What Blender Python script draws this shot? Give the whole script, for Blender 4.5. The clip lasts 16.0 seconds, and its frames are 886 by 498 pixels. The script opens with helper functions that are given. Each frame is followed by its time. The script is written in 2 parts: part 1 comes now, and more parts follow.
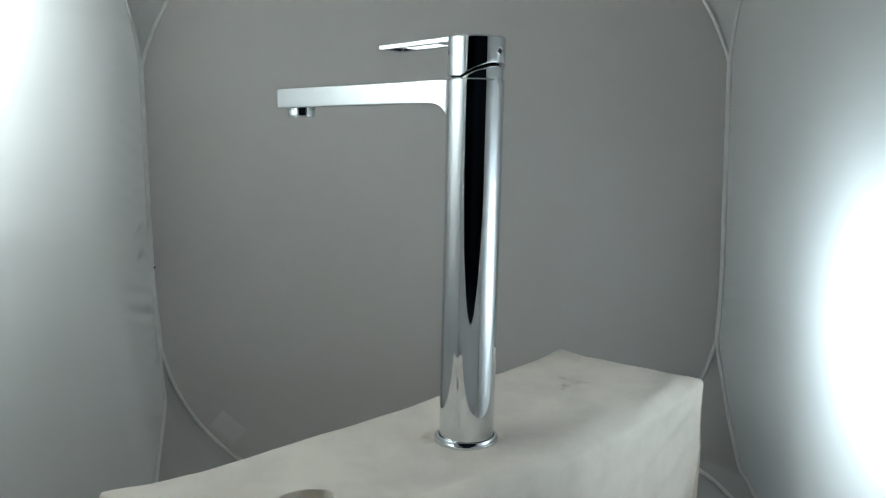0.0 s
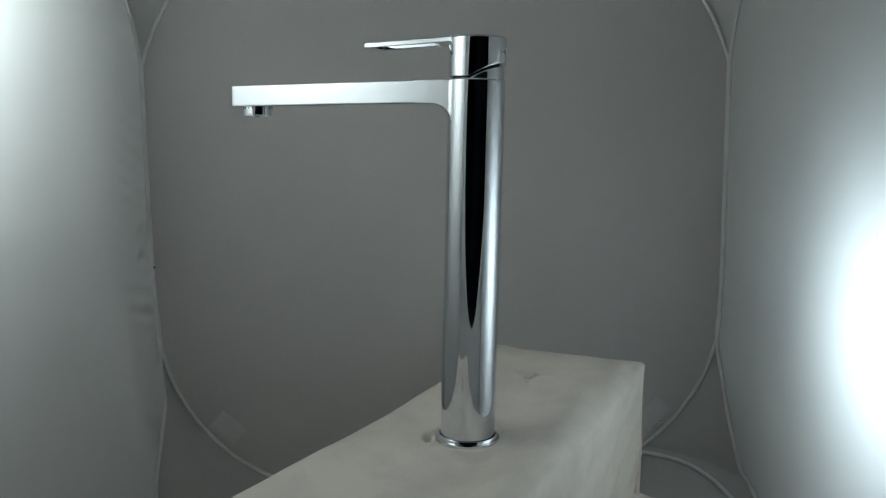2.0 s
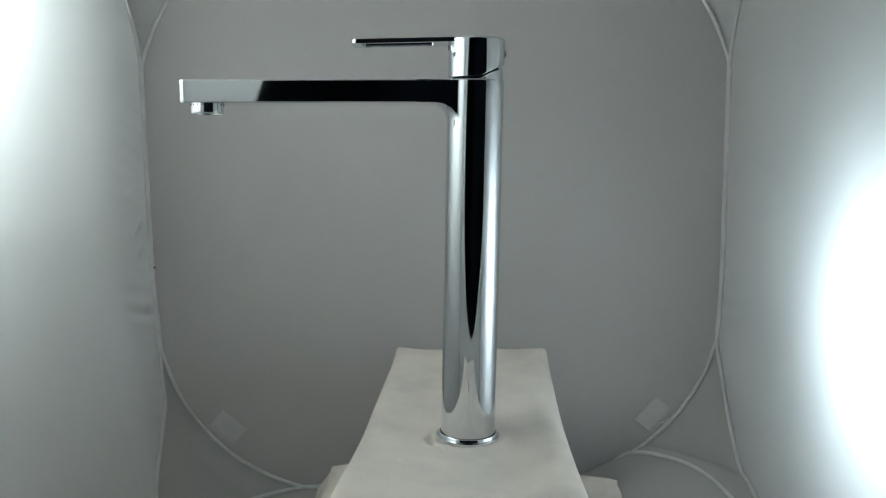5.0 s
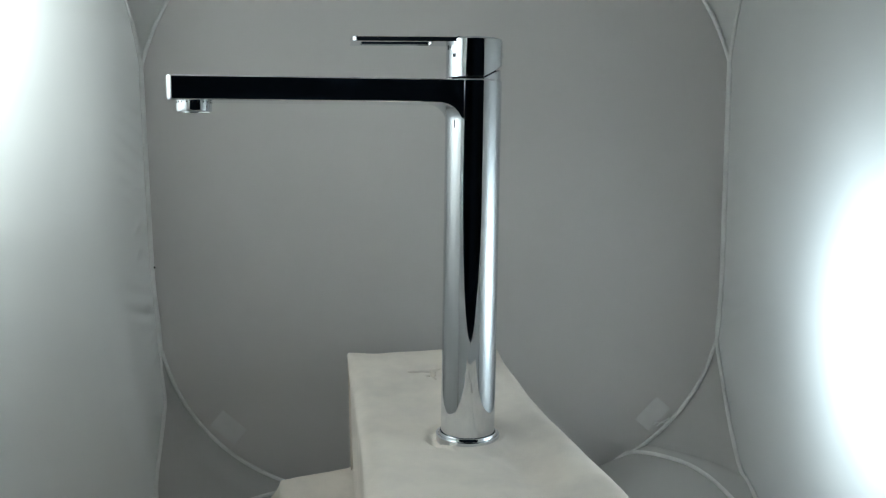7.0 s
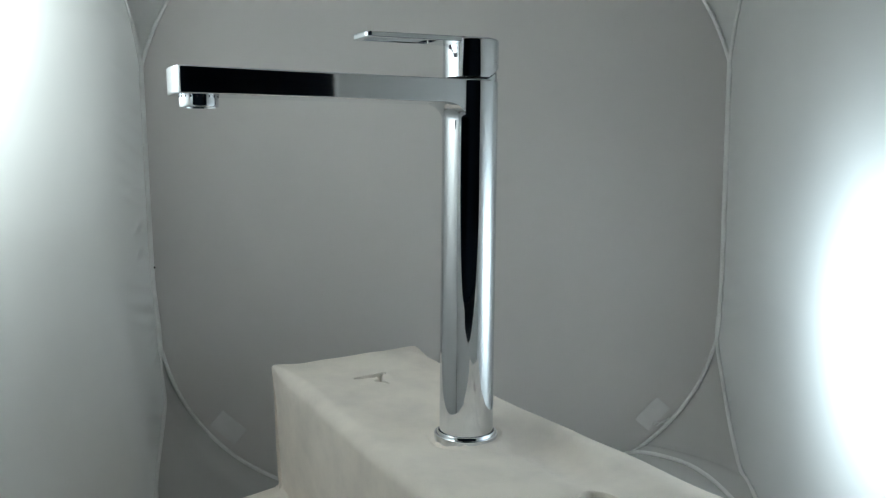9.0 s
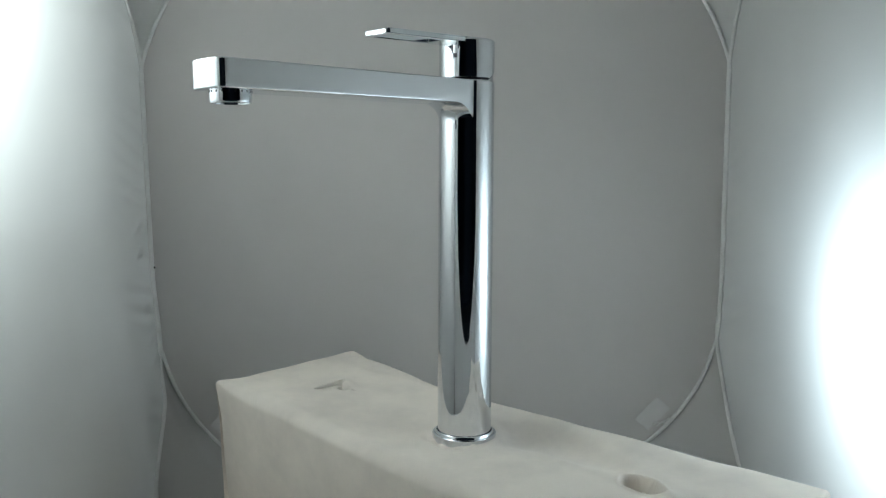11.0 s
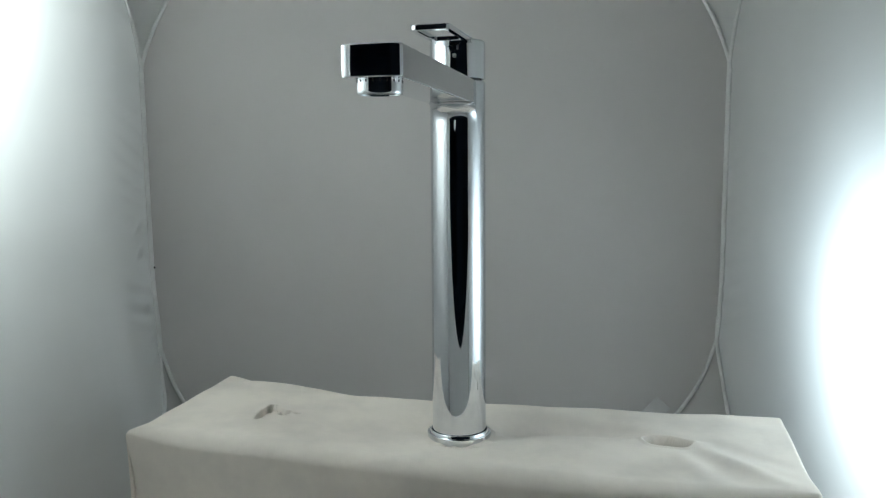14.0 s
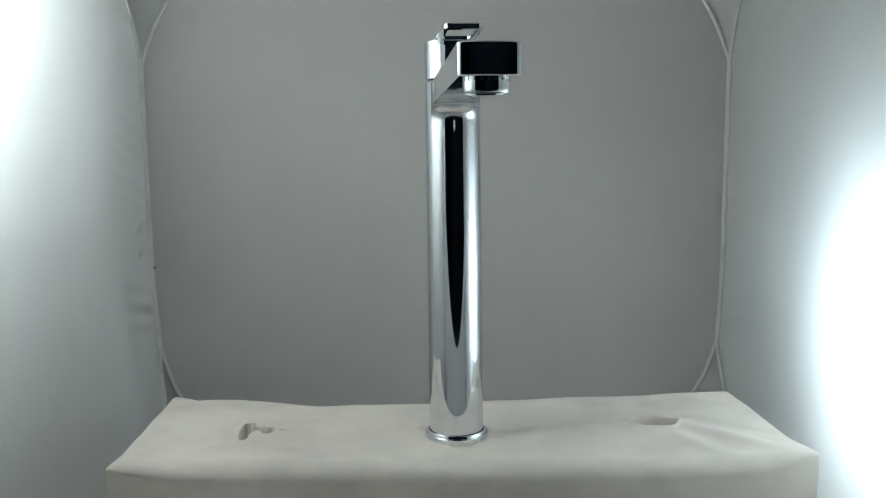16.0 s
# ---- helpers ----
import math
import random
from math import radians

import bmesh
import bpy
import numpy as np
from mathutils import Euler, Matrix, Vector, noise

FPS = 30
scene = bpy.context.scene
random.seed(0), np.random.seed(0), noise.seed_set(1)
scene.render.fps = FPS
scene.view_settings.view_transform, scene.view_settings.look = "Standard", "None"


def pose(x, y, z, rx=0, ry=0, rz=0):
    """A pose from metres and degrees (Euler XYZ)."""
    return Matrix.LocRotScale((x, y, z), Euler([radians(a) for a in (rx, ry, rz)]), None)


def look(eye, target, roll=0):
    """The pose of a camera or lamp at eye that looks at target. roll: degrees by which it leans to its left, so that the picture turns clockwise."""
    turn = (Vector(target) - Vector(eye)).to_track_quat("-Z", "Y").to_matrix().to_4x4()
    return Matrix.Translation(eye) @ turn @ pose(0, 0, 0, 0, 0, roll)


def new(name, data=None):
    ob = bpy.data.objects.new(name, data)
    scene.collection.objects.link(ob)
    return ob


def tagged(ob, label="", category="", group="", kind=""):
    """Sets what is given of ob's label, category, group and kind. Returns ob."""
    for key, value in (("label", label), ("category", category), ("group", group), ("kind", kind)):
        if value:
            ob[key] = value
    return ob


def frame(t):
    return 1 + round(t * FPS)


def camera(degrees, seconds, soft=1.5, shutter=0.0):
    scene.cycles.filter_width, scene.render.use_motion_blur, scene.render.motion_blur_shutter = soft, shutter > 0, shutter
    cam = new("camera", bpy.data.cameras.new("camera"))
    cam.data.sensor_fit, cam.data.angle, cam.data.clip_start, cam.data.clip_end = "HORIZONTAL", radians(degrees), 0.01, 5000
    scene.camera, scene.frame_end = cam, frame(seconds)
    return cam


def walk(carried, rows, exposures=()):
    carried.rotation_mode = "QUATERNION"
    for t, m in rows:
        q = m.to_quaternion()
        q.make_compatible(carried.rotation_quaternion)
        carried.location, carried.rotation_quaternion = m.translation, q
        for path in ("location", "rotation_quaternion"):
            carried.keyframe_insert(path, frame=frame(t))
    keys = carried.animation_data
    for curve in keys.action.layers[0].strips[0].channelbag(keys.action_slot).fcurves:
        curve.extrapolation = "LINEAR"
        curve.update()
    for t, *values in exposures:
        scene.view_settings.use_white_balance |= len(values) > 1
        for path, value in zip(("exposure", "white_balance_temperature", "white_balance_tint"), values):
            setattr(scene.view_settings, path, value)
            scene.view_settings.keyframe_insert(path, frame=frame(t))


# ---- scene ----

# A folding light tent with a chrome basin tap on a cloth-covered block that turns.
# The block turns about the z axis; z = 0 is the top of the block.

# ---- camera ----
cam = camera(57.80, 16.0, soft=1.2)
EYE = Vector((0.0, -0.6460, 0.2320))
PITCH, YAW, ROLL = radians(-7.164), radians(1.018), -0.483
AHEAD = Vector((-math.sin(YAW) * math.cos(PITCH), math.cos(YAW) * math.cos(PITCH), math.sin(PITCH)))
STAND = look(EYE, EYE + AHEAD, ROLL)
EXPOSURES = [(0.0, -0.08), (0.5, -0.43), (1.0, -0.67), (1.5, -0.72), (3.5, -0.73), (4.0, -0.18), (4.4, -0.04), (6.5, -0.01), (8.0, 0.05),
             (11.5, 0.08), (16.0, 0.10)]
walk(cam, [(0.0, STAND), (16.0, STAND)], EXPOSURES)

# the turn of block and tap: seconds, degrees about z, and the turntable's slight wobble about x and y
TURN = [(0.0, -132.6, 0.32, 0.32), (0.5, -129.09, 0.34, 0.26), (1.0, -125.53, 0.35, 0.21), (1.5, -120.43, 0.3, 0.15),
        (2.0, -116.99, 0.27, 0.15), (2.5, -113.63, 0.24, 0.13), (3.0, -109.76, 0.17, 0.09), (3.5, -104.79, 0.1, 0.06),
        (4.0, -99.55, -0.1, -0.04), (6.5, -84.05, -0.26, -0.16), (7.0, -79.96, -0.33, -0.24), (7.5, -75.24, -0.27, -0.26),
        (8.0, -70.57, -0.19, -0.27), (8.5, -64.89, -0.09, -0.26), (9.0, -60.48, 0.04, -0.22), (11.5, -40.27, 0.08, -0.16),
        (12.0, -34.44, -0.01, -0.13), (12.5, -27.97, -0.12, -0.04), (13.0, -23.11, -0.12, -0.02), (13.5, -18.92, -0.12, 0.01),
        (14.0, -13.48, -0.12, 0.06), (14.5, -8.06, -0.09, 0.01), (15.0, -3.82, -0.13, 0.06), (15.5, -0.89, -0.14, 0.11),
        (16.0, 3.33, -0.1, 0.17)]

# ---- world and lights ----
world = bpy.data.worlds.new("world")
scene.world = world
world.use_nodes = True
world.node_tree.nodes["Background"].inputs["Color"].default_value = (0.25, 0.45, 0.8, 1)
world.node_tree.nodes["Background"].inputs["Strength"].default_value = 0.004


def studio_lamp(eye, target, watts, size, colour):
    """A round studio lamp outside the tent that shines on its cloth."""
    data = bpy.data.lights.new("studio_lamp", "AREA")
    data.shape, data.size, data.energy, data.color = "DISK", size, watts, colour
    lamp = new("studio_lamp", data)
    lamp.matrix_world = look(eye, target)
    return lamp


studio_lamp((-0.54, -0.095, 0.440), (-0.39, -0.085, 0.410), 8.0, 0.215, (0.81, 0.955, 0.96))
studio_lamp((0.437, -0.048, 0.088), (0.33, -0.043, 0.084), 2.55, 0.18, (0.71, 0.90, 0.985))


# ---- materials ----
def material(name):
    m = bpy.data.materials.new(name)
    m.use_nodes = True
    return m, m.node_tree.nodes, m.node_tree.links, m.node_tree.nodes["Principled BSDF"]


def noise_of(nodes, links, scale, detail=4, rough=0.55, stretch=None):
    """Noise in the thing's own metres."""
    tex = nodes.new("ShaderNodeTexNoise")
    coord = nodes.new("ShaderNodeTexCoord")
    tex.inputs["Scale"].default_value, tex.inputs["Detail"].default_value, tex.inputs["Roughness"].default_value = scale, detail, rough
    if stretch:
        mapping = nodes.new("ShaderNodeMapping")
        mapping.inputs["Scale"].default_value = stretch
        links.new(coord.outputs["Object"], mapping.inputs["Vector"])
        links.new(mapping.outputs["Vector"], tex.inputs["Vector"])
    else:
        links.new(coord.outputs["Object"], tex.inputs["Vector"])
    return tex


def ramp_of(nodes, links, source, low, high, c0, c1):
    ramp = nodes.new("ShaderNodeValToRGB")
    ramp.color_ramp.elements[0].position, ramp.color_ramp.elements[1].position = low, high
    ramp.color_ramp.elements[0].color, ramp.color_ramp.elements[1].color = (*c0, 1), (*c1, 1)
    links.new(source.outputs["Fac"], ramp.inputs["Fac"])
    return ramp


def bump_of(nodes, links, source, strength, distance, chain=None):
    bump = nodes.new("ShaderNodeBump")
    bump.inputs["Strength"].default_value, bump.inputs["Distance"].default_value = strength, distance
    links.new(source.outputs["Fac"], bump.inputs["Height"])
    if chain:
        links.new(chain.outputs["Normal"], bump.inputs["Normal"])
    return bump


def chrome_material(name, colour, low, high):
    m, nodes, links, bsdf = material(name)
    bsdf.inputs["Metallic"].default_value = 1.0
    bsdf.inputs["Base Color"].default_value = (*colour, 1)
    smear = noise_of(nodes, links, 60, 3)
    gloss = nodes.new("ShaderNodeMapRange")
    gloss.inputs["To Min"].default_value, gloss.inputs["To Max"].default_value = low, high
    links.new(smear.outputs["Fac"], gloss.inputs["Value"])
    links.new(gloss.outputs["Result"], bsdf.inputs["Roughness"])
    return m


def tent_material(name, colour, through_share):
    """Thin white nylon: part of the light passes through it."""
    m, nodes, links, bsdf = material(name)
    nodes.remove(bsdf)
    wide = noise_of(nodes, links, 5, 3)
    weave = noise_of(nodes, links, 900, 2)
    tone = ramp_of(nodes, links, wide, 0.3, 0.75, [c * 0.94 for c in colour], colour)
    bump = bump_of(nodes, links, wide, 0.25, 0.01)
    bump = bump_of(nodes, links, weave, 0.15, 0.0003, bump)
    front, back, mix = nodes.new("ShaderNodeBsdfDiffuse"), nodes.new("ShaderNodeBsdfTranslucent"), nodes.new("ShaderNodeMixShader")
    for shader in (front, back):
        links.new(tone.outputs["Color"], shader.inputs["Color"])
        links.new(bump.outputs["Normal"], shader.inputs["Normal"])
    mix.inputs["Fac"].default_value = through_share
    links.new(front.outputs["BSDF"], mix.inputs[1])
    links.new(back.outputs["BSDF"], mix.inputs[2])
    links.new(mix.outputs["Shader"], nodes["Material Output"].inputs["Surface"])
    return m


def cloth_material(name, clean, stained):
    """Thin matt cloth with fine creases and faint stains."""
    m, nodes, links, bsdf = material(name)
    bsdf.inputs["Roughness"].default_value = 0.85
    bsdf.inputs["Specular IOR Level"].default_value = 0.2
    stain = noise_of(nodes, links, 11, 5, 0.6)
    tone = ramp_of(nodes, links, stain, 0.32, 0.6, stained, clean)
    links.new(tone.outputs["Color"], bsdf.inputs["Base Color"])
    crease = noise_of(nodes, links, 16, 3, 0.45)
    grain = noise_of(nodes, links, 700, 2)
    bump = bump_of(nodes, links, crease, 0.22, 0.006)
    bump = bump_of(nodes, links, grain, 0.12, 0.0004, bump)
    links.new(bump.outputs["Normal"], bsdf.inputs["Normal"])
    return m


def plain_material(name, colour, roughness, spread=0.15, scale=30):
    m, nodes, links, bsdf = material(name)
    tex = noise_of(nodes, links, scale, 4)
    tone = ramp_of(nodes, links, tex, 0.3, 0.7, [c * (1 - spread) for c in colour], [min(1, c * (1 + spread)) for c in colour])
    links.new(tone.outputs["Color"], bsdf.inputs["Base Color"])
    bsdf.inputs["Roughness"].default_value = roughness
    links.new(bump_of(nodes, links, tex, 0.1, 0.001).outputs["Normal"], bsdf.inputs["Normal"])
    return m


CHROME = chrome_material("chrome", (0.74, 0.76, 0.79), 0.03, 0.07)
DARK_METAL = chrome_material("dark_metal", (0.12, 0.12, 0.13), 0.25, 0.4)
NYLON = tent_material("white_nylon", (0.89, 0.875, 0.86), 0.27)
# the same white nylon, darkened to paint shade into the tent's low corners
NYLON_SHADED = tent_material("shaded_nylon", (0.66, 0.635, 0.62), 0.12)
NYLON_BACK = tent_material("white_nylon_back", (0.85, 0.805, 0.79), 0.25)
PIPING = plain_material("piping", (0.88, 0.86, 0.845), 0.6, 0.06)
COVER = cloth_material("cover_cloth", (0.975, 0.88, 0.795), (0.83, 0.745, 0.68))
TAPE = plain_material("tape", (0.85, 0.82, 0.81), 0.35, 0.05)
THREAD = plain_material("thread", (0.10, 0.09, 0.08), 0.8)
# near black, stands in for the shade inside the gap under the cap
GAP_BLACK = plain_material("gap_black", (0.012, 0.013, 0.015), 0.6)
ROOM = plain_material("dark_room", (0.020, 0.032, 0.052), 0.9)


# ---- helpers for things ----
def part(name, bm, mat, parent, label="", smooth=40):
    """Links a bmesh as one mesh object under a thing or a part."""
    mesh = bpy.data.meshes.new(name)
    bmesh.ops.recalc_face_normals(bm, faces=bm.faces[:])
    bm.to_mesh(mesh)
    bm.free()
    mesh.materials.append(mat)
    for poly in mesh.polygons:
        poly.use_smooth = smooth > 0
    if smooth:
        mesh.set_sharp_from_angle(angle=radians(smooth))
    ob = new(name, mesh)
    ob.parent = parent
    return tagged(ob, label)


def weighted(ob):
    mod = ob.modifiers.new("weighted_normals", "WEIGHTED_NORMAL")
    mod.keep_sharp = True
    return ob


def loft(rings, closed=True, cap=True):
    """A bmesh through rings of points of equal number."""
    bm = bmesh.new()
    rows = [[bm.verts.new(p) for p in ring] for ring in rings]
    n = len(rows[0])
    for a, b in zip(rows, rows[1:]):
        for i in range(n if closed else n - 1):
            j = (i + 1) % n
            bm.faces.new((a[i], a[j], b[j], b[i]))
    if cap:
        bm.faces.new(rows[0][::-1])
        bm.faces.new(rows[-1])
    return bm


def lathe(profile, count=96, cap=True):
    """A turned body about z from (radius, height) pairs."""
    return loft([[(r * math.cos(2 * math.pi * i / count), r * math.sin(2 * math.pi * i / count), z) for i in range(count)] for r, z in profile], cap=cap)


def rounded_rect(w, h, r, steps=5):
    """Points of a rounded rectangle about the middle."""
    out = []
    for cx, cy, a0 in ((w / 2 - r, h / 2 - r, 0), (-w / 2 + r, h / 2 - r, 90), (-w / 2 + r, -h / 2 + r, 180), (w / 2 - r, -h / 2 + r, 270)):
        for k in range(steps + 1):
            a = radians(a0 + 90 * k / steps)
            out.append((cx + r * math.cos(a), cy + r * math.sin(a)))
    return out


def tube(points, radius, count=8, closed=True):
    """A round cord along points."""
    n = len(points)
    pts = [Vector(p) for p in points]
    rings = []
    for i, p in enumerate(pts):
        ahead = (pts[(i + 1) % n] - pts[i - 1]) if closed else (pts[min(i + 1, n - 1)] - pts[max(i - 1, 0)])
        ahead.normalize()
        side = ahead.orthogonal().normalized() if i == 0 else (rings_side - ahead * rings_side.dot(ahead)).normalized()
        rings_side = side
        up = ahead.cross(side)
        rings.append([p + radius * (math.cos(2 * math.pi * k / count) * side + math.sin(2 * math.pi * k / count) * up) for k in range(count)])
    if closed:
        rings.append(rings[0])
    bm = loft(rings, cap=not closed)
    if closed:
        bmesh.ops.remove_doubles(bm, verts=bm.verts[:], dist=1e-6)
    return bm


def step(a, b, x):
    t = min(1.0, max(0.0, (x - a) / (b - a)))
    return t * t * (3 - 2 * t)


# ---- room ----
def room():
    for name, size, at in (("floor", (4.4, 4.4, 0.1), (0, 0, -0.28)), ("ceiling", (4.4, 4.4, 0.1), (0, 0, 2.35)),
                           ("wall_north", (4.2, 0.1, 2.5), (0, 2.15, 1.05)), ("wall_south", (4.2, 0.1, 2.5), (0, -2.15, 1.05)),
                           ("wall_east", (0.1, 4.4, 2.5), (2.15, 0, 1.05)), ("wall_west", (0.1, 4.4, 2.5), (-2.15, 0, 1.05))):
        bm = bmesh.new()
        bmesh.ops.create_cube(bm, size=1, matrix=Matrix.Translation(at) @ Matrix.Diagonal((*size, 1)))
        ob = part(name, bm, ROOM, None, "dark unlit studio " + name.split("_")[0], 0)
        tagged(ob, kind="structure")


room()

# ---- tent ----
TENT = Vector((-0.0292, -0.012, 0.1605))
HALF, POWER, SPAN = 0.361, 2.6, 1.052


def hoop_point(a, scale=1.0):
    """A point of the rounded-square hoop at the angle a, in units of half the side; its sides are pressed flat."""
    c, s = math.cos(a), math.sin(a)
    k = min(SPAN * (abs(c) ** POWER + abs(s) ** POWER) ** (-1 / POWER), 1 / max(abs(c), abs(s)))
    return c * k * scale, s * k * scale


def settled(p):
    """The tent as it stands: a little skewed, one lower side pulled in."""
    x, y, z = p
    low = max(0.0, (TENT.z - z) / HALF)
    side = (x - TENT.x) / HALF
    pull = low ** 1.4 * ((1 - step(0.12, 0.345, y)) ** 3 + (0.42 * (1 - step(0.318, 0.349, y))) ** 3) ** (1 / 3)
    seam = step(0.6, 1.0, -side) * step(0.24, 0.34, y) * (0.0035 + 0.0052 * math.exp(-((low - 0.46) / 0.15) ** 2))
    seam -= step(0.6, 1.0, side) * step(0.24, 0.34, y) * 0.0034 * math.exp(-((low - 0.48) / 0.12) ** 2)
    skew = (0.032 if side < 0 else 0.013) * (x - TENT.x) * low * step(0.2, 0.3, abs(y - TENT.y))
    lift = 0.055 * step(0.3, 0.75, side) * step(0.35, 0.8, (y - TENT.y) / HALF) * step(0.84, 1.0, low) * (1 - step(0.315, 0.346, y))
    return Vector((x + seam + 0.078 * max(0.0, -side) ** 3 * pull, y, z + skew + lift))


def on_face(face, u, v, depth=0.0):
    """The place of (u, v) on a face of the tent; depth goes inwards."""
    d = 1 - depth / HALF
    place = {"back": (u, d, v), "front": (u, -d, v), "left": (-d, u, v), "right": (d, u, v), "top": (u, v, d), "floor": (u, v, -d)}[face]
    return settled(TENT + HALF * Vector(place))


def near(x, y, cx, cy, sx, sy, turn=0.0):
    """A soft hump of height one about a place."""
    c, s = math.cos(turn), math.sin(turn)
    u, v = (x - cx) * c + (y - cy) * s, -(x - cx) * s + (y - cy) * c
    return math.exp(-0.5 * ((u / sx) ** 2 + (v / sy) ** 2))


# dents in the cloth beside the hem: place along and up the panel, length, depth
HEM_DENTS = [(0.90, 0.065, 0.055, -0.0018), (0.92, -0.055, 0.03, -0.0022), (0.92, -0.13, 0.03, -0.0022)]
HEM_DENTS += [(0.935 - 0.006 * (k % 3), -0.24 - 0.034 * k, 0.026 + 0.006 * (k % 2), -0.0014 - 0.0004 * k) for k in range(8)]


def panel(face, rings=60, count=240, sag=0.0, rough=0.0015, pucker=0.0):
    grid = []
    for i in range(rings + 1):
        f = i / rings
        row = []
        for k in range(count):
            u, v = hoop_point(2 * math.pi * k / count, max(f ** 0.7, 0.001))
            depth = sag * (1 - f * f) + rough * (1 - f ** 8) * noise.noise(Vector((u * 2.3, v * 2.3, len(face) * 3.1)))
            if pucker and u > 0.5:
                edge = step(0.70, 0.93, u) * (1 - f ** 60)
                depth += pucker * edge * math.sin(v * 95 + u * 30 + 3 * noise.noise(Vector((u * 3, v * 6, 1.7)))) * max(0.0, 0.25 + noise.noise(Vector((2.0, v * 5, 5.1))))
            if face == "left" and u > 0.6:
                for cu, cv, long, high in HEM_DENTS:
                    depth += high * near(u, v, cu, cv, long, 0.0075 if cv < 0 else 0.013, 0.25 * (1 if cv > 0 else 2)) * (1 - f ** 40)
            row.append(on_face(face, u, v, depth))
        grid.append(row)
    return loft(grid, cap=False)


def gusset(sx, sy, sz, n=40):
    """The three-cornered cloth between three hoops."""
    bm = bmesh.new()
    top = (1 / SPAN) ** POWER
    rows = []
    for i in range(n + 1):
        row = []
        for j in range(n + 1 - i):
            shares = (i / n, j / n, 1 - i / n - j / n)
            u, v, w = (SPAN * max(0.0, top - t * (2 * top - 1)) ** (1 / POWER) for t in shares)
            row.append(bm.verts.new(settled(TENT + HALF * Vector((sx * u, sy * v, sz * w)))))
        rows.append(row)
    for i in range(n):
        for j in range(n - i):
            bm.faces.new((rows[i][j], rows[i + 1][j], rows[i][j + 1]))
            if j < n - i - 1:
                bm.faces.new((rows[i + 1][j], rows[i + 1][j + 1], rows[i][j + 1]))
    return bm


def opening_point(a):
    """The rim of the opening in the front cloth: rounded above, pointed below."""
    c, s = math.cos(a), math.sin(a)
    n, high = (2.3, 0.27) if s > 0 else (1.7, 0.208)
    k = ((abs(c) / 0.31) ** n + (abs(s) / high) ** n) ** (-1 / n)
    return (0.045 + c * k - TENT.x) / HALF, (0.21 + s * k - TENT.z) / HALF


def front_cloth(count=160, rings=14):
    centre = ((0.045 - TENT.x) / HALF, (0.21 - TENT.z) / HALF)
    grid = []
    for i in range(rings + 1):
        f = i / rings
        row = []
        for k in range(count):
            a = 2 * math.pi * k / count
            inner = opening_point(a)
            # the hoop in the same direction from the opening's centre
            lo, hi = 0.0, 3.0
            for _ in range(30):
                mid = (lo + hi) / 2
                x, y = centre[0] + math.cos(a) * mid, centre[1] + math.sin(a) * mid
                lo, hi = (mid, hi) if max(abs(x), abs(y)) < 1 and abs(x) ** POWER + abs(y) ** POWER < SPAN ** POWER else (lo, mid)
            outer = (centre[0] + math.cos(a) * lo, centre[1] + math.sin(a) * lo)
            row.append(on_face("front", inner[0] + (outer[0] - inner[0]) * f, inner[1] + (outer[1] - inner[1]) * f))
        grid.append(row)
    return loft(grid, cap=False)


def tape_piece(parent, u, v, width, height, turn):
    """A strip of translucent tape stuck on the back cloth."""
    bm = bmesh.new()
    rim = rounded_rect(width, height, 0.0012, 3)
    turned = [(x * math.cos(turn) - y * math.sin(turn), x * math.sin(turn) + y * math.cos(turn)) for x, y in rim]
    low = [bm.verts.new((u + x, TENT.y + HALF - 0.0021, v + y)) for x, y in turned]
    high = [bm.verts.new((u + x * 0.98, TENT.y + HALF - 0.0026, v + y * 0.98)) for x, y in turned]
    bm.faces.new(high)
    for i in range(len(low)):
        j = (i + 1) % len(low)
        bm.faces.new((low[i], low[j], high[j], high[i]))
    return part("tape", bm, TAPE, parent, "strip of pale sticky tape")


def stitch(parent, face, u, v):
    bm = bmesh.new()
    bmesh.ops.create_icosphere(bm, subdivisions=2, radius=0.0014, matrix=Matrix.Translation(on_face(face, u, v, 0.002)))
    return part("stitch", bm, THREAD, parent, "dark thread knot")


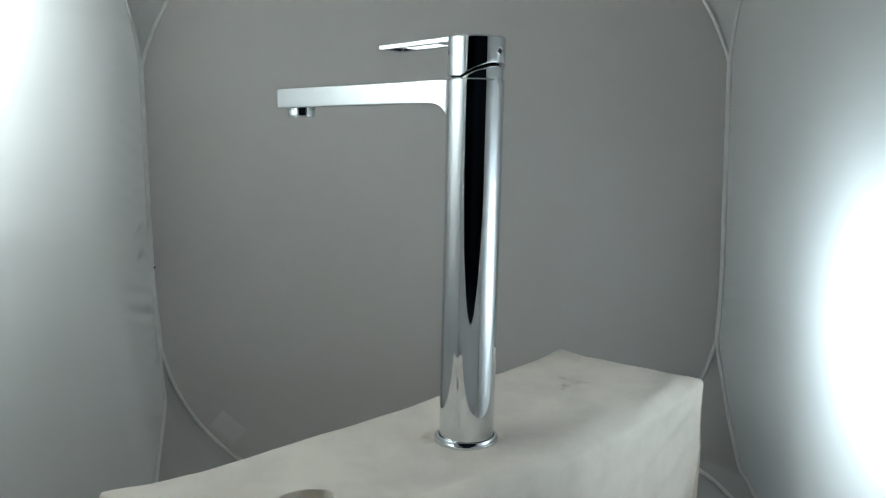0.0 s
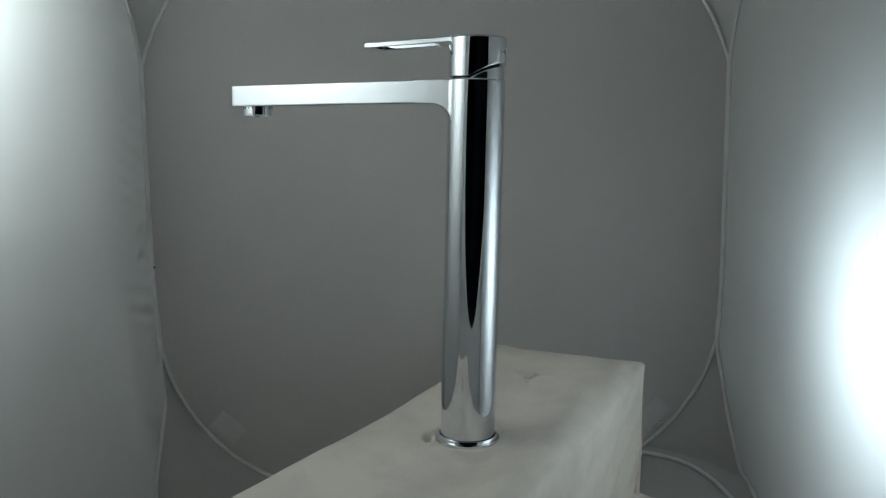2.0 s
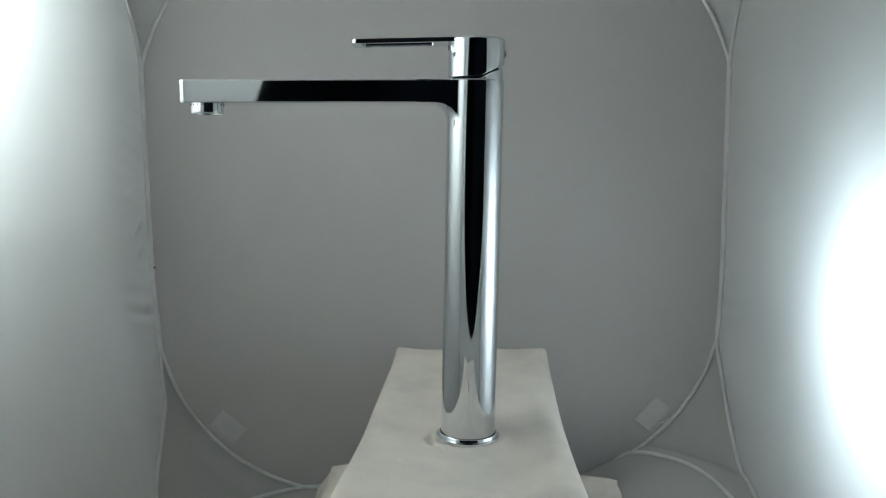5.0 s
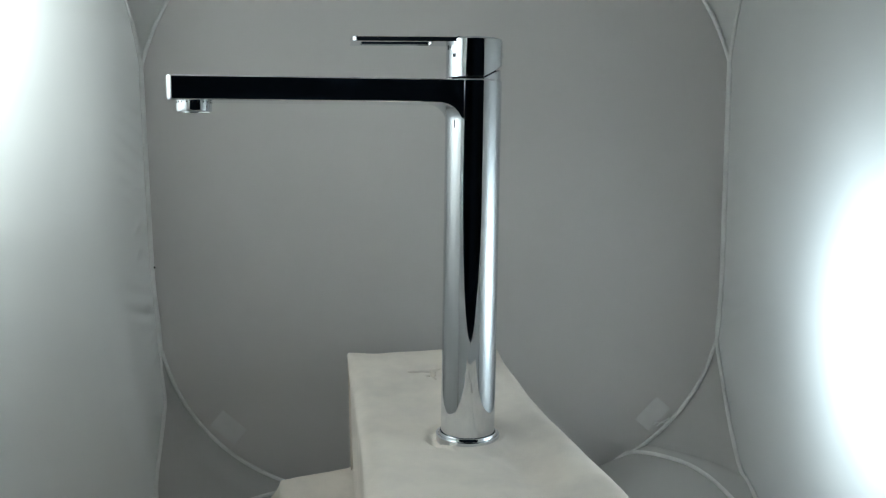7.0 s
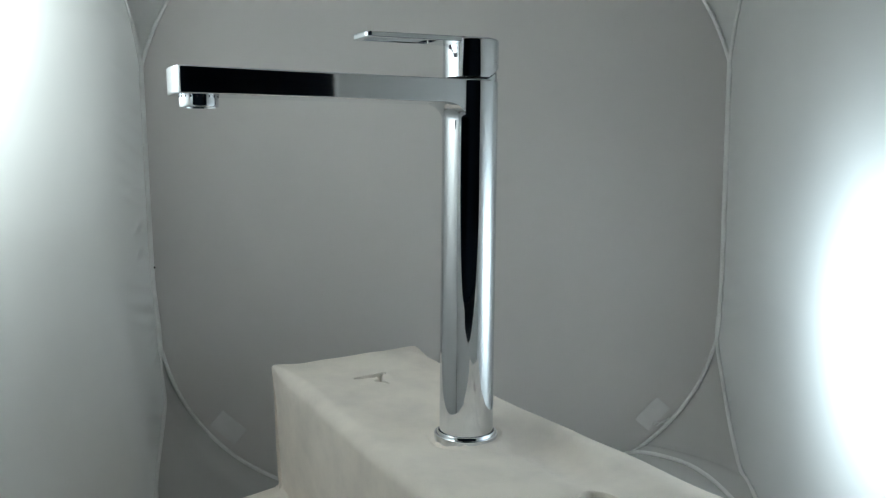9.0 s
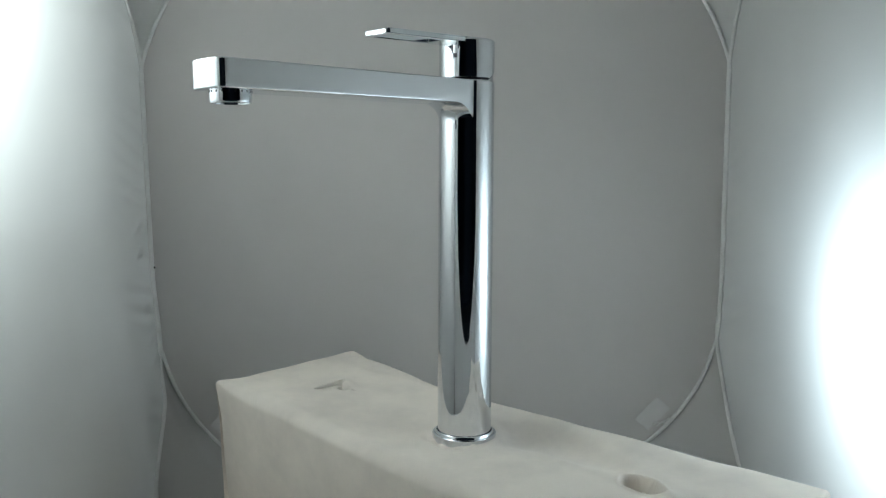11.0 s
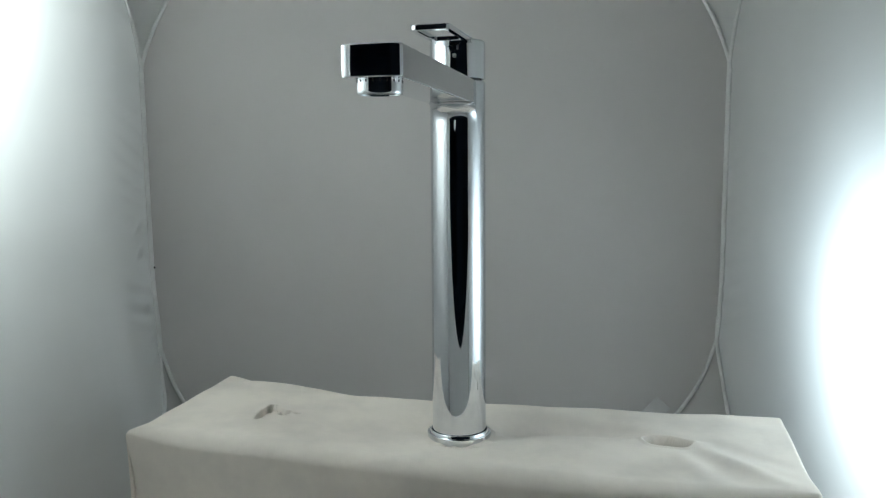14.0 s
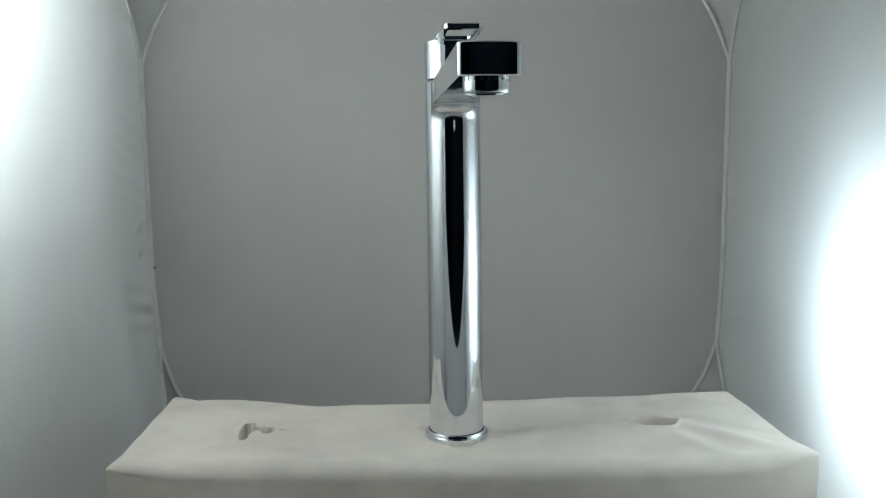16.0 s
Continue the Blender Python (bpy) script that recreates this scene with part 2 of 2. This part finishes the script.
def light_tent():
    tent = tagged(new("light_tent"), "white nylon folding light tent with corded round-cornered panels", "light tent")
    back = part("back_panel", panel("back", rough=0.002), NYLON_BACK, tent)
    part("side_panel", panel("left", 90, 720, rough=0.004, pucker=0.0025), NYLON, tent, "side panel with puckered hem")
    part("side_panel", panel("right", rough=0.004, pucker=0.002), NYLON, tent)
    part("top_panel", panel("top", rough=0.004), NYLON, tent)
    # floor and lower gussets wear the darkened nylon: their shade is in the colour
    part("floor_panel", panel("floor", rough=0.0), NYLON_SHADED, tent)
    part("front_panel", front_cloth(), NYLON, tent, "front panel with a pointed opening")
    for sx in (-1, 1):
        for sy in (-1, 1):
            for sz in (-1, 1):
                part("corner_gusset", gusset(sx, sy, sz), NYLON_SHADED if sz < 0 else NYLON, tent)
    for face in ("back", "left", "right", "top", "floor", "front"):
        pts = []
        for k in range(220):
            u, v = hoop_point(2 * math.pi * k / 220, 0.995)
            pts.append(on_face(face, u, v, 0.0028))
        part("hoop_piping", tube(pts, 0.0024, 8), PIPING, tent)
    tape_piece(back, -0.296, -0.123, 0.0265, 0.0400, radians(49))
    tape_piece(back, 0.2475, -0.1060, 0.0235, 0.0400, radians(-43))
    for face, u, v in (("back", -0.955, -0.585), ("back", -0.985, -0.2), ("back", -0.68, -0.93), ("floor", -0.66, 0.90)):
        stitch(tent, face, u, v)
    # the end of the drawn cord, knotted beside the tape
    for path in (((0.268, 0, -0.111), (0.262, -0.004, -0.113), (0.256, -0.003, -0.117), (0.251, -0.002, -0.116), (0.247, -0.003, -0.119)),
                 ((0.270, 0, -0.112), (0.263, -0.003, -0.117), (0.258, -0.005, -0.115), (0.252, -0.003, -0.121))):
        part("cord_end", tube([(x, TENT.y + HALF - 0.005 + y, z) for x, y, z in path], 0.0011, 6, False), PIPING, tent)


light_tent()

# ---- covered block ----
X0, X1, Y0, Y1 = -0.2600, 0.2645, -0.0815, 0.0910


def slant_folds(x, d):
    """Soft folds that run slanting over the edge of the long side and fade along it."""
    run = (d - 0.27 * (x - X0)) * 150 + 2 * noise.noise(Vector((x * 9, d * 9, 6.1)))
    return 0.0030 * math.sin(run) * math.exp(-max(0.0, x - X0) / 0.15) * step(0.0, 0.03, x - X0)


def bulged(x, y):
    """The cover stands a little wider towards one end."""
    return y + math.copysign(0.0042, y) * step(0.0, 0.15, x) * step(0.02, 0.08, abs(y)) * (1 - 0.5 * step(0.22, 0.265, x))


def block_top(x, y):
    """The height of the cover on top of the block: sagging cloth, folds, two torn holes."""
    z = 0.0020 * noise.noise(Vector((x * 8, y * 8, 0.3))) + 0.0009 * noise.noise(Vector((x * 30, y * 30, 2.3)))
    away = step(0.026, 0.042, math.hypot(x + 0.0017, y - 0.0068))
    z -= 0.0062 * near(x, y, 0.0, 0.005, 0.060, 0.050) + away * (0.0115 * near(x, y, 0.076, 0.040, 0.040, 0.018, -0.14) + 0.0050 * near(x, y, 0.040, 0.027, 0.014, 0.012))
    z -= 0.0040 * near(x, y, -0.11, 0.10, 0.07, 0.03) + 0.0015 * near(x, y, 0.12, -0.08, 0.06, 0.02)
    z += 0.0030 * near(x, y, 0.262, -0.078, 0.03, 0.03)
    z += 0.0030 * step(0.11, 0.258, -x) + 0.0030 * (1 - step(0.0, 0.040, y - Y0))
    z += (0.0030 * step(0.0, 0.06, X1 - x) - 0.0008) * (1 - step(0.0, 0.05, Y1 - y))
    # pulled folds between the round hole and the corner
    for cx, cy, turn, high in ((0.222, -0.030, -0.90, 0.0022), (0.205, -0.036, -1.0, -0.0014), (0.234, -0.012, -0.72, -0.0011), (0.19, -0.044, -1.15, 0.0012)):
        z += high * near(x, y, cx, cy, 0.027, 0.0058, turn)
    z += 0.0018 * near(x, y, 0.10, 0.058, 0.05, 0.0065, -0.33) + 0.0020 * near(x, y, 0.104, 0.018, 0.040, 0.0060, -0.12)
    z += slant_folds(x, y - Y1) * step(-0.055, -0.004, y - Y1)
    # a scrap of torn cloth lapping over the tap's foot
    z += 0.0020 * near(x, y, 0.0252, -0.0078, 0.0026, 0.0017, -0.6) + 0.0016 * near(x, y, 0.0285, -0.0105, 0.0036, 0.0015, 0.3)
    # the round hole, its cloth sunk in
    dx, dy = x - 0.168, y - 0.013
    u, v = (0.951 * dx - 0.309 * dy) / 0.0200, (0.309 * dx + 0.951 * dy) / 0.0128
    r = math.hypot(u, v) + 0.12 * noise.noise(Vector((x * 60, y * 60, 1.0)))
    floor = 0.0360 - 0.0310 * near(u, v, 0.05, 0.0, 0.16, 0.8, 0.3) - 0.0300 * near(u, v, 0.66, -0.1, 0.10, 0.7)
    z -= (1 - step(0.80, 0.98, r)) * (floor + 0.0030 * noise.noise(Vector((x * 150, y * 150, 4.0))))
    z += 0.0009 * math.exp(-((r - 1.06) / 0.10) ** 2)
    z += 0.0016 * near(x, y, 0.190, 0.010, 0.006, 0.004, 0.4)
    # the torn slit, one lip lifted
    for ax, ay, bx, by, wide, deep in ((-0.1745, -0.022, -0.1765, 0.014, 0.0040, 0.0300), (-0.1760, -0.009, -0.1725, 0.013, 0.0056, 0.0300),
                                       (-0.178, 0.005, -0.153, 0.001, 0.0026, 0.0180), (-0.160, -0.006, -0.154, 0.004, 0.0036, 0.0170), (-0.150, 0.001, -0.144, 0.003, 0.0014, 0.0030)):
        lx, ly = bx - ax, by - ay
        t = ((x - ax) * lx + (y - ay) * ly) / (lx * lx + ly * ly)
        d = ((x - ax) * ly - (y - ay) * lx) / math.hypot(lx, ly)
        w = wide * math.sqrt(max(0.0, 1 - (2 * t - 1) ** 2))
        if w > 0:
            z -= deep * (1 - step(0.45 * w, w, abs(d)))
    z += 0.0026 * near(x, y, -0.166, 0.011, 0.011, 0.0045, -0.3)
    for turn, far, wide, deep in ((-72, 0.0310, 0.0028, 0.0065), (-98, 0.0300, 0.0022, 0.0050), (-55, 0.0325, 0.0020, 0.0040), (-125, 0.0320, 0.0026, 0.0035), (150, 0.0310, 0.0022, 0.0040)):
        z -= deep * near(x, y, -0.001 + far * math.cos(radians(turn)), 0.008 + far * math.sin(radians(turn)), wide * 1.7, wide, radians(turn + 90))
    # the ragged rim of the cloth about the tap's foot
    rim = math.hypot(x + 0.0017, y - 0.0068)
    z -= 0.0019 * math.exp(-(rim / 0.036) ** 4)
    z += 0.0010 * math.exp(-((rim - 0.0315) / 0.0022) ** 2) * max(0.0, 0.35 + 1.5 * noise.noise(Vector((x * 90, y * 90, 8.0))))
    return z - 0.0006


def cover_bmesh(nx=440, ny=170, nz=64):
    bm = bmesh.new()
    floor_z = TENT.z - HALF

    def corner(edge, wide, high):
        """How far a rounded edge has dropped at that distance from the side."""
        return high * (1 - math.sqrt(max(0.0, 1 - ((wide - edge) / wide) ** 2))) if edge < wide else 0.0

    def top_point(x, y):
        ends = step(0.0, 0.035, x - X0) * step(0.0, 0.035, X1 - x)
        back = step(-0.02, 0.10, x - X0) * step(-0.02, 0.09, X1 - x)
        ends = 0.4 * ends + 0.6 * step(-0.01, 0.075, x - X0) * step(-0.01, 0.075, X1 - x)
        z = block_top(x, y) - corner(y - Y0, 0.0025 + 0.0135 * ends, 0.0025 + 0.0095 * ends) - corner(Y1 - y, 0.0025 + 0.0255 * back, 0.0025 + 0.0095 * back)
        return x, bulged(x, y), z - corner(x - X0, 0.0025, 0.0025) - corner(X1 - x, 0.0025, 0.0025)

    # closer rows where the cloth rolls over the edges
    ys = [Y0 + 0.0125 * (1 - math.cos(radians(90 * k / 12))) for k in range(13)]
    ys += [Y0 + 0.0125 + (Y1 - Y0 - 0.025) * k / ny for k in range(1, ny + 1)]
    ys += [Y1 - 0.0125 + 0.0125 * math.sin(radians(90 * k / 12)) for k in range(1, 13)]
    xs = [X0 + 0.0025 * (1 - math.cos(radians(90 * k / 4))) for k in range(5)]
    xs += [X0 + 0.0025 + (X1 - X0 - 0.005) * k / nx for k in range(1, nx + 1)]
    xs += [X1 - 0.0025 + 0.0025 * math.sin(radians(90 * k / 4)) for k in range(1, 5)]
    nx, ny = len(xs) - 1, len(ys) - 1
    grid = [[bm.verts.new(top_point(x, y)) for y in ys] for x in xs]
    for i in range(nx):
        for j in range(ny):
            bm.faces.new((grid[i][j], grid[i + 1][j], grid[i + 1][j + 1], grid[i][j + 1]))
    rim = [grid[i][0] for i in range(nx + 1)] + [grid[nx][j] for j in range(1, ny + 1)] + [grid[i][ny] for i in range(nx - 1, -1, -1)] + [grid[0][j] for j in range(ny - 1, 0, -1)]
    last = rim
    for k in range(1, nz + 1):
        f = k / nz
        row = []
        for v in rim:
            x, y, z = v.co
            low = floor_z + 0.0045
            d = (z - low) * f
            side_x = 1 if x > X1 - 1e-4 else -1 if x < X0 + 1e-4 else 0
            side_y = 1 if y > bulged(x, Y1) - 1e-4 else -1 if y < bulged(x, Y0) + 1e-4 else 0
            ramp = min(1.0, d / 0.035)
            inner = step(0.0, 0.02, x - X0) * step(0.0, 0.02, X1 - x)
            wave = 0.0040 * ramp * noise.noise(Vector((x * 11, y * 11, d * 6 + 7)))
            # slanting folds on the ends
            fold = 0.0012 * ramp * math.sin((y * 0.55 + d) * 60 + 2.5 * noise.noise(Vector((y * 12, d * 12, 3.3)))) if side_x else 0.0
            drape = 1.0 * ramp * slant_folds(x, d) if side_y > 0 else 0.0
            taper = 0.055 * d if side_x or side_y > 0 else 0.015 * d
            # below, the cloth spreads out over the long sides
            shelf = 0.141 if side_y > 0 else 0.131
            spread = (0.090 * step(shelf, shelf + 0.012, d) + 0.02 * step(shelf + 0.012, shelf + 0.045, d)) * (1.0 if side_y > 0 else 0.93)
            row.append(bm.verts.new((x + side_x * (wave + fold - taper), y + side_y * (wave + drape - taper + spread), z - d)))
        for i in range(len(row)):
            j = (i + 1) % len(row)
            bm.faces.new((last[i], row[i], row[j], last[j]))
        last = row
    bm.faces.new(last)
    return bm


def covered_block():
    block = tagged(new("covered_block"), "long block wrapped in creased off-white cloth with torn holes", "block")
    part("cover", cover_bmesh(), COVER, block, smooth=120)
    return block


BLOCK = covered_block()

# ---- tap ----
LEAN = Vector((0, 0, 1)).rotation_difference(Vector((-0.0064, 0.0281, 1))).to_matrix().to_4x4()
TAP = Matrix.Translation((-0.0010, 0.0080, -0.0028)) @ LEAN @ pose(0, 0, 0, 0, 0, 1.8)
R = 0.0225
SPOUT_TOP, SPOUT_H, SPOUT_W, REACH = 0.2873, 0.0182, 0.0345, 0.2342
ROOT_W, BLEND, FILLET, RISE, DROOP = 0.0356, 0.0095, 0.0180, 0.0135, radians(0.95)


def drooped(bm):
    """Spout and lever dip a little below the square."""
    at = Matrix.Translation((0, -R, SPOUT_TOP))
    bm.transform(at @ Matrix.Rotation(DROOP, 4, "X") @ at.inverted())
    return bm


def metal(name, bm, parent, label="", mat=CHROME, smooth=35):
    bm.transform(TAP)
    return weighted(part(name, bm, mat, parent, label, smooth))


def column_bmesh():
    """The column, with the root of the spout flowing out of it."""
    half = ROOT_W / 2
    cx = half + BLEND
    cy = -math.sqrt((R + BLEND) ** 2 - cx ** 2)
    tx = cx * R / (R + BLEND)
    start = math.atan2(cy * R / (R + BLEND), tx)
    outline = []                      # x on the round, y of the full outline
    for k in range(15):               # right, from the side to the blend
        a = start * k / 14
        outline.append((R * math.cos(a), None))
    turn0, turn1 = math.atan2(cy * R / (R + BLEND) - cy, tx - cx), math.pi
    for k in range(1, 10):
        a = turn0 + (turn1 - turn0) * k / 9
        outline.append((cx + BLEND * math.cos(a), cy + BLEND * math.sin(a)))
    outline.append((half - 0.00002, -0.046))
    for k in range(1, 13):
        outline.append((half * (1 - k / 12), -0.046))
    right = outline
    front = right + [(-x, y) for x, y in right[-2::-1]]
    back = [(R * math.cos(a), R * math.sin(a)) for a in [math.pi - math.pi * k / 48 for k in range(1, 48)]]

    def ring(z, d, r=R):
        pts = []
        for x, y in front:
            round_y = -math.sqrt(max(0.0, R * R - x * x))
            yy = round_y if y is None else max(y, round_y - d)
            pts.append((x * r / R, yy * (r / R if d == 0 else 1), z))
        return pts + [(x * r / R, y * r / R, z) for x, y in back]

    low = SPOUT_TOP - SPOUT_H + 0.0002
    rings = [ring(-0.0046, 0, 0.0212), ring(-0.0030, 0, 0.0220), ring(-0.0016, 0), ring(0.06, 0), ring(0.12, 0), ring(0.18, 0), ring(0.23, 0)]
    for k in range(0, 15):
        a = radians(90 * k / 14)
        rings.append(ring(low - RISE + RISE * math.sin(a), FILLET * (1 - math.cos(a))))
    rings.append(ring(low, 0.05))
    rings += [ring(SPOUT_TOP - 0.0007, 0.05), ring(SPOUT_TOP - 0.0007, 0.0001), ring(SPOUT_TOP + 0.0003, 0, 0.0220), ring(SPOUT_TOP + 0.0006, 0, 0.0212),
              ring(SPOUT_TOP + 0.0005, 0, 0.010)]
    return loft(rings)


def spout_bmesh():
    """A flat bar with a bowed, round-cornered end, built as a stack of plan outlines."""
    tip, bow, edge = 0.0062, 2.0 / 3.0, 0.0013

    def outline(inset):
        right = []
        for k in range(13):
            s = 0.0200 + (REACH - tip - 0.0200) * k / 12
            right.append(((ROOT_W + (SPOUT_W - ROOT_W) * max(0.0, s - 0.055) / (REACH - 0.055)) / 2 + 0.00003 - inset, -s))
        for k in range(1, 25):
            a = radians(90 * k / 24)
            right.append(((SPOUT_W / 2 - inset) * max(0.0, math.cos(a)) ** bow, -(REACH - tip) - (tip - inset) * math.sin(a) ** bow))
        right[-1] = (0.0, right[-1][1])
        return right + [(-x, y) for x, y in right[-2::-1]]

    turns = [radians(15 * k) for k in range(7)]
    levels = [(edge * (1 - math.sin(a)), SPOUT_TOP - SPOUT_H + edge * (1 - math.cos(a))) for a in turns]
    levels += [(inset, 2 * SPOUT_TOP - SPOUT_H - z) for inset, z in levels[::-1]]
    return drooped(loft([[(x, y, z) for x, y in outline(inset)] for inset, z in levels]))


def lever_bmesh():
    """A flat open loop."""
    inner = []
    w, y0, y1, t = 0.0274, -0.014, -0.0975, 0.0038
    top = 0.3202
    flare = []                        # the sides widen into the cap
    for k in range(7):
        f = k / 6
        flare.append((w / 2 + 0.0008 * f * f, -0.034 + 0.0205 * f))
    tip = [(x, y + (y0 + y1) / 2) for x, y in rounded_rect(w, y0 - y1, 0.0042, 6)][14:]
    outer = flare + [(-x, y) for x, y in flare[::-1]] + tip
    for x, y in rounded_rect(w - 0.0076, 0.0560, 0.002, 6):
        inner.append((x, y - 0.0625))
    e = 0.0006
    def ring(points, z, grow, centre):
        return [(p[0] + math.copysign(grow, p[0]), p[1] + math.copysign(grow, p[1] - centre), z) for p in points]
    mid = (y0 + y1) / 2
    rings = [ring(inner, top - t + e, 0, -0.0625), ring(inner, top - t, e, -0.0625), ring(outer, top - t, -e, mid), ring(outer, top - t + e, 0, mid),
             ring(outer, top - e, 0, mid), ring(outer, top, -e, mid), ring(inner, top, e, -0.0625), ring(inner, top - e, 0, -0.0625), ring(inner, top - t + e, 0, -0.0625)]
    bm = loft(rings, cap=False)
    bmesh.ops.remove_doubles(bm, verts=bm.verts[:], dist=1e-7)
    at = Matrix.Translation((0, -0.014, top))
    bm.transform(at @ Matrix.Rotation(2.2 * DROOP, 4, "X") @ at.inverted())
    return bm


def cut(y):
    """The height of the cap's oblique lower edge."""
    return 0.2893 + max(0.0, y - 0.003) * 0.56


def cap_bmesh(count=96):
    rings = []
    top = [(0.0225 - 0.0019 * (1 - math.sin(radians(a))), 0.3200 - 0.0019 * (1 - math.cos(radians(a)))) for a in (90, 75, 60, 45, 30, 15, 0)]
    for r, z in [(0.0150, None), (0.0218, None), (0.0223, 0.0003), (0.0225, 0.0009)] + top + [(0.012, 0.3200)]:
        ring = []
        for i in range(count):
            a = 2 * math.pi * i / count
            x, y = math.cos(a) * r, math.sin(a) * r
            ring.append((x, y, cut(y) if z is None else cut(y) + z if z < 0.1 else z))
        rings.append(ring)
    return loft(rings)


def neck_bmesh(count=96):
    """The domed neck under the cap; it falls away behind, where a dark gap opens."""
    rings = []
    for r, drop in ((0.0214, None), (0.0214, 0.0026), (0.0212, 0.0015), (0.0207, 0.0008), (0.0198, 0.0003), (0.0182, 0.0001), (0.0120, 0.0)):
        ring = []
        for i in range(count):
            a = 2 * math.pi * i / count
            x, y = math.cos(a) * r, math.sin(a) * r
            high = cut(y) - 0.0004 - 0.0010 * step(0.010, 0.021, y)
            ring.append((x, y, SPOUT_TOP - 0.004 if drop is None else max(SPOUT_TOP - 0.001, high - drop)))
        rings.append(ring)
    return loft(rings)


def basin_tap():
    tap = tagged(new("basin_tap"), "tall chrome basin mixer tap with flat spout on covered block", "tap")
    foot = -0.0078
    rim = ((0.0180, 0.0), (0.0264, 0.0), (0.0268, 0.0004), (0.0268, 0.0055), (0.0265, 0.0060), (0.0254, 0.0063), (0.0251, 0.0061), (0.0247, 0.0060),
           (0.0243, 0.0074), (0.0239, 0.0082), (0.0235, 0.0085), (0.0232, 0.0082), (0.0230, 0.0058), (0.0190, 0.0056))
    metal("base_flange", lathe([(r, foot + z) for r, z in rim]), tap, "stepped chrome base ring")
    metal("column", column_bmesh(), tap)
    metal("spout", spout_bmesh(), tap, "flat rectangular chrome spout")
    at = Matrix.Translation((0, -(REACH - 0.0187), SPOUT_TOP - SPOUT_H - 0.0080))
    bm = lathe([(0.0112, 0.0012), (0.0114, 0.0), (0.0122, 0.0), (0.0127, 0.0007), (0.0129, 0.0018), (0.0129, 0.0085), (0.0120, 0.0096), (0.0120, 0.0112)], 72)
    bm.transform(at)
    aerator = metal("aerator", drooped(bm), tap, "round chrome aerator")
    bm = bmesh.new()
    for k in range(-6, 7):
        for a, b in (((k * 0.0016, -1), (k * 0.0016, 1)), ((-1, k * 0.0016), (1, k * 0.0016))):
            reach = math.sqrt(0.0111 ** 2 - (k * 0.0016) ** 2)
            ends = [Vector((p[0] if abs(p[0]) < 0.5 else p[0] * reach, p[1] if abs(p[1]) < 0.5 else p[1] * reach, 0.0011)) for p in (a, b)]
            side = (ends[1] - ends[0]).cross(Vector((0, 0, 1))).normalized() * 0.0003
            up = Vector((0, 0, 0.0003))
            vs = [bm.verts.new(e + o) for e in ends for o in (side - up, side + up, -side + up, -side - up)]
            for q in range(4):
                bm.faces.new((vs[q], vs[(q + 1) % 4], vs[4 + (q + 1) % 4], vs[4 + q]))
    bm.transform(at)
    part_bm = drooped(bm)
    metal("filter_mesh", part_bm, aerator, "dark woven filter", DARK_METAL)
    # notches for the key round the aerator
    for k in range(20):
        bm = bmesh.new()
        bmesh.ops.create_cube(bm, size=1, matrix=pose(0, 0, 0, 0, 0, k * 18) @ Matrix.Translation((0.0129, 0, 0.0070)) @ Matrix.Diagonal((0.0004, 0.0007, 0.0013, 1)))
        bm.transform(at)
        metal("notch", drooped(bm), aerator, "dark key notch", DARK_METAL)
    metal("neck", neck_bmesh(), tap, "domed chrome neck")
    # added black cylinder: gives the open gap its shade by colour
    metal("gap_core", lathe([(0.0178, SPOUT_TOP), (0.0178, 0.303)], 48), tap, "added black core that darkens the gap", GAP_BLACK)
    cap = metal("lever_cap", cap_bmesh(), tap, "round chrome cap with oblique cut")
    metal("lever", lever_bmesh(), cap, "open chrome loop lever")
    bm = bmesh.new()
    bmesh.ops.create_cube(bm, size=1, matrix=pose(0, 0, 0, 0, 0, -78) @ Matrix.Translation((0.0225, 0, 0.3125)) @ Matrix.Diagonal((0.0006, 0.0016, 0.0036, 1)))
    metal("index_mark", bm, cap, "small dark index mark", DARK_METAL)
    place = Matrix.Translation((0, 0.0224, 0.3085)) @ pose(0, 0, 0, -90)
    bm = lathe([(0.0018, -0.0002), (0.0020, 0.0005), (0.0025, 0.0008), (0.0030, 0.0005), (0.0032, -0.0004)], 32, cap=False)
    bm.transform(place)
    screw = metal("set_screw", bm, cap, "chrome rim of the set screw")
    bm = lathe([(0.0019, -0.0004), (0.0019, 0.0003), (0.0011, 0.0003)], 24)
    bm.transform(place)
    metal("socket", bm, screw, "dark screw socket", DARK_METAL)
    return tap


FAUCET = basin_tap()


def motions():
    rows = [(t, pose(0, 0, 0, rx, ry) @ pose(0, 0, 0, 0, 0, a)) for t, a, rx, ry in TURN]
    walk(BLOCK, rows)
    walk(FAUCET, rows)


motions()
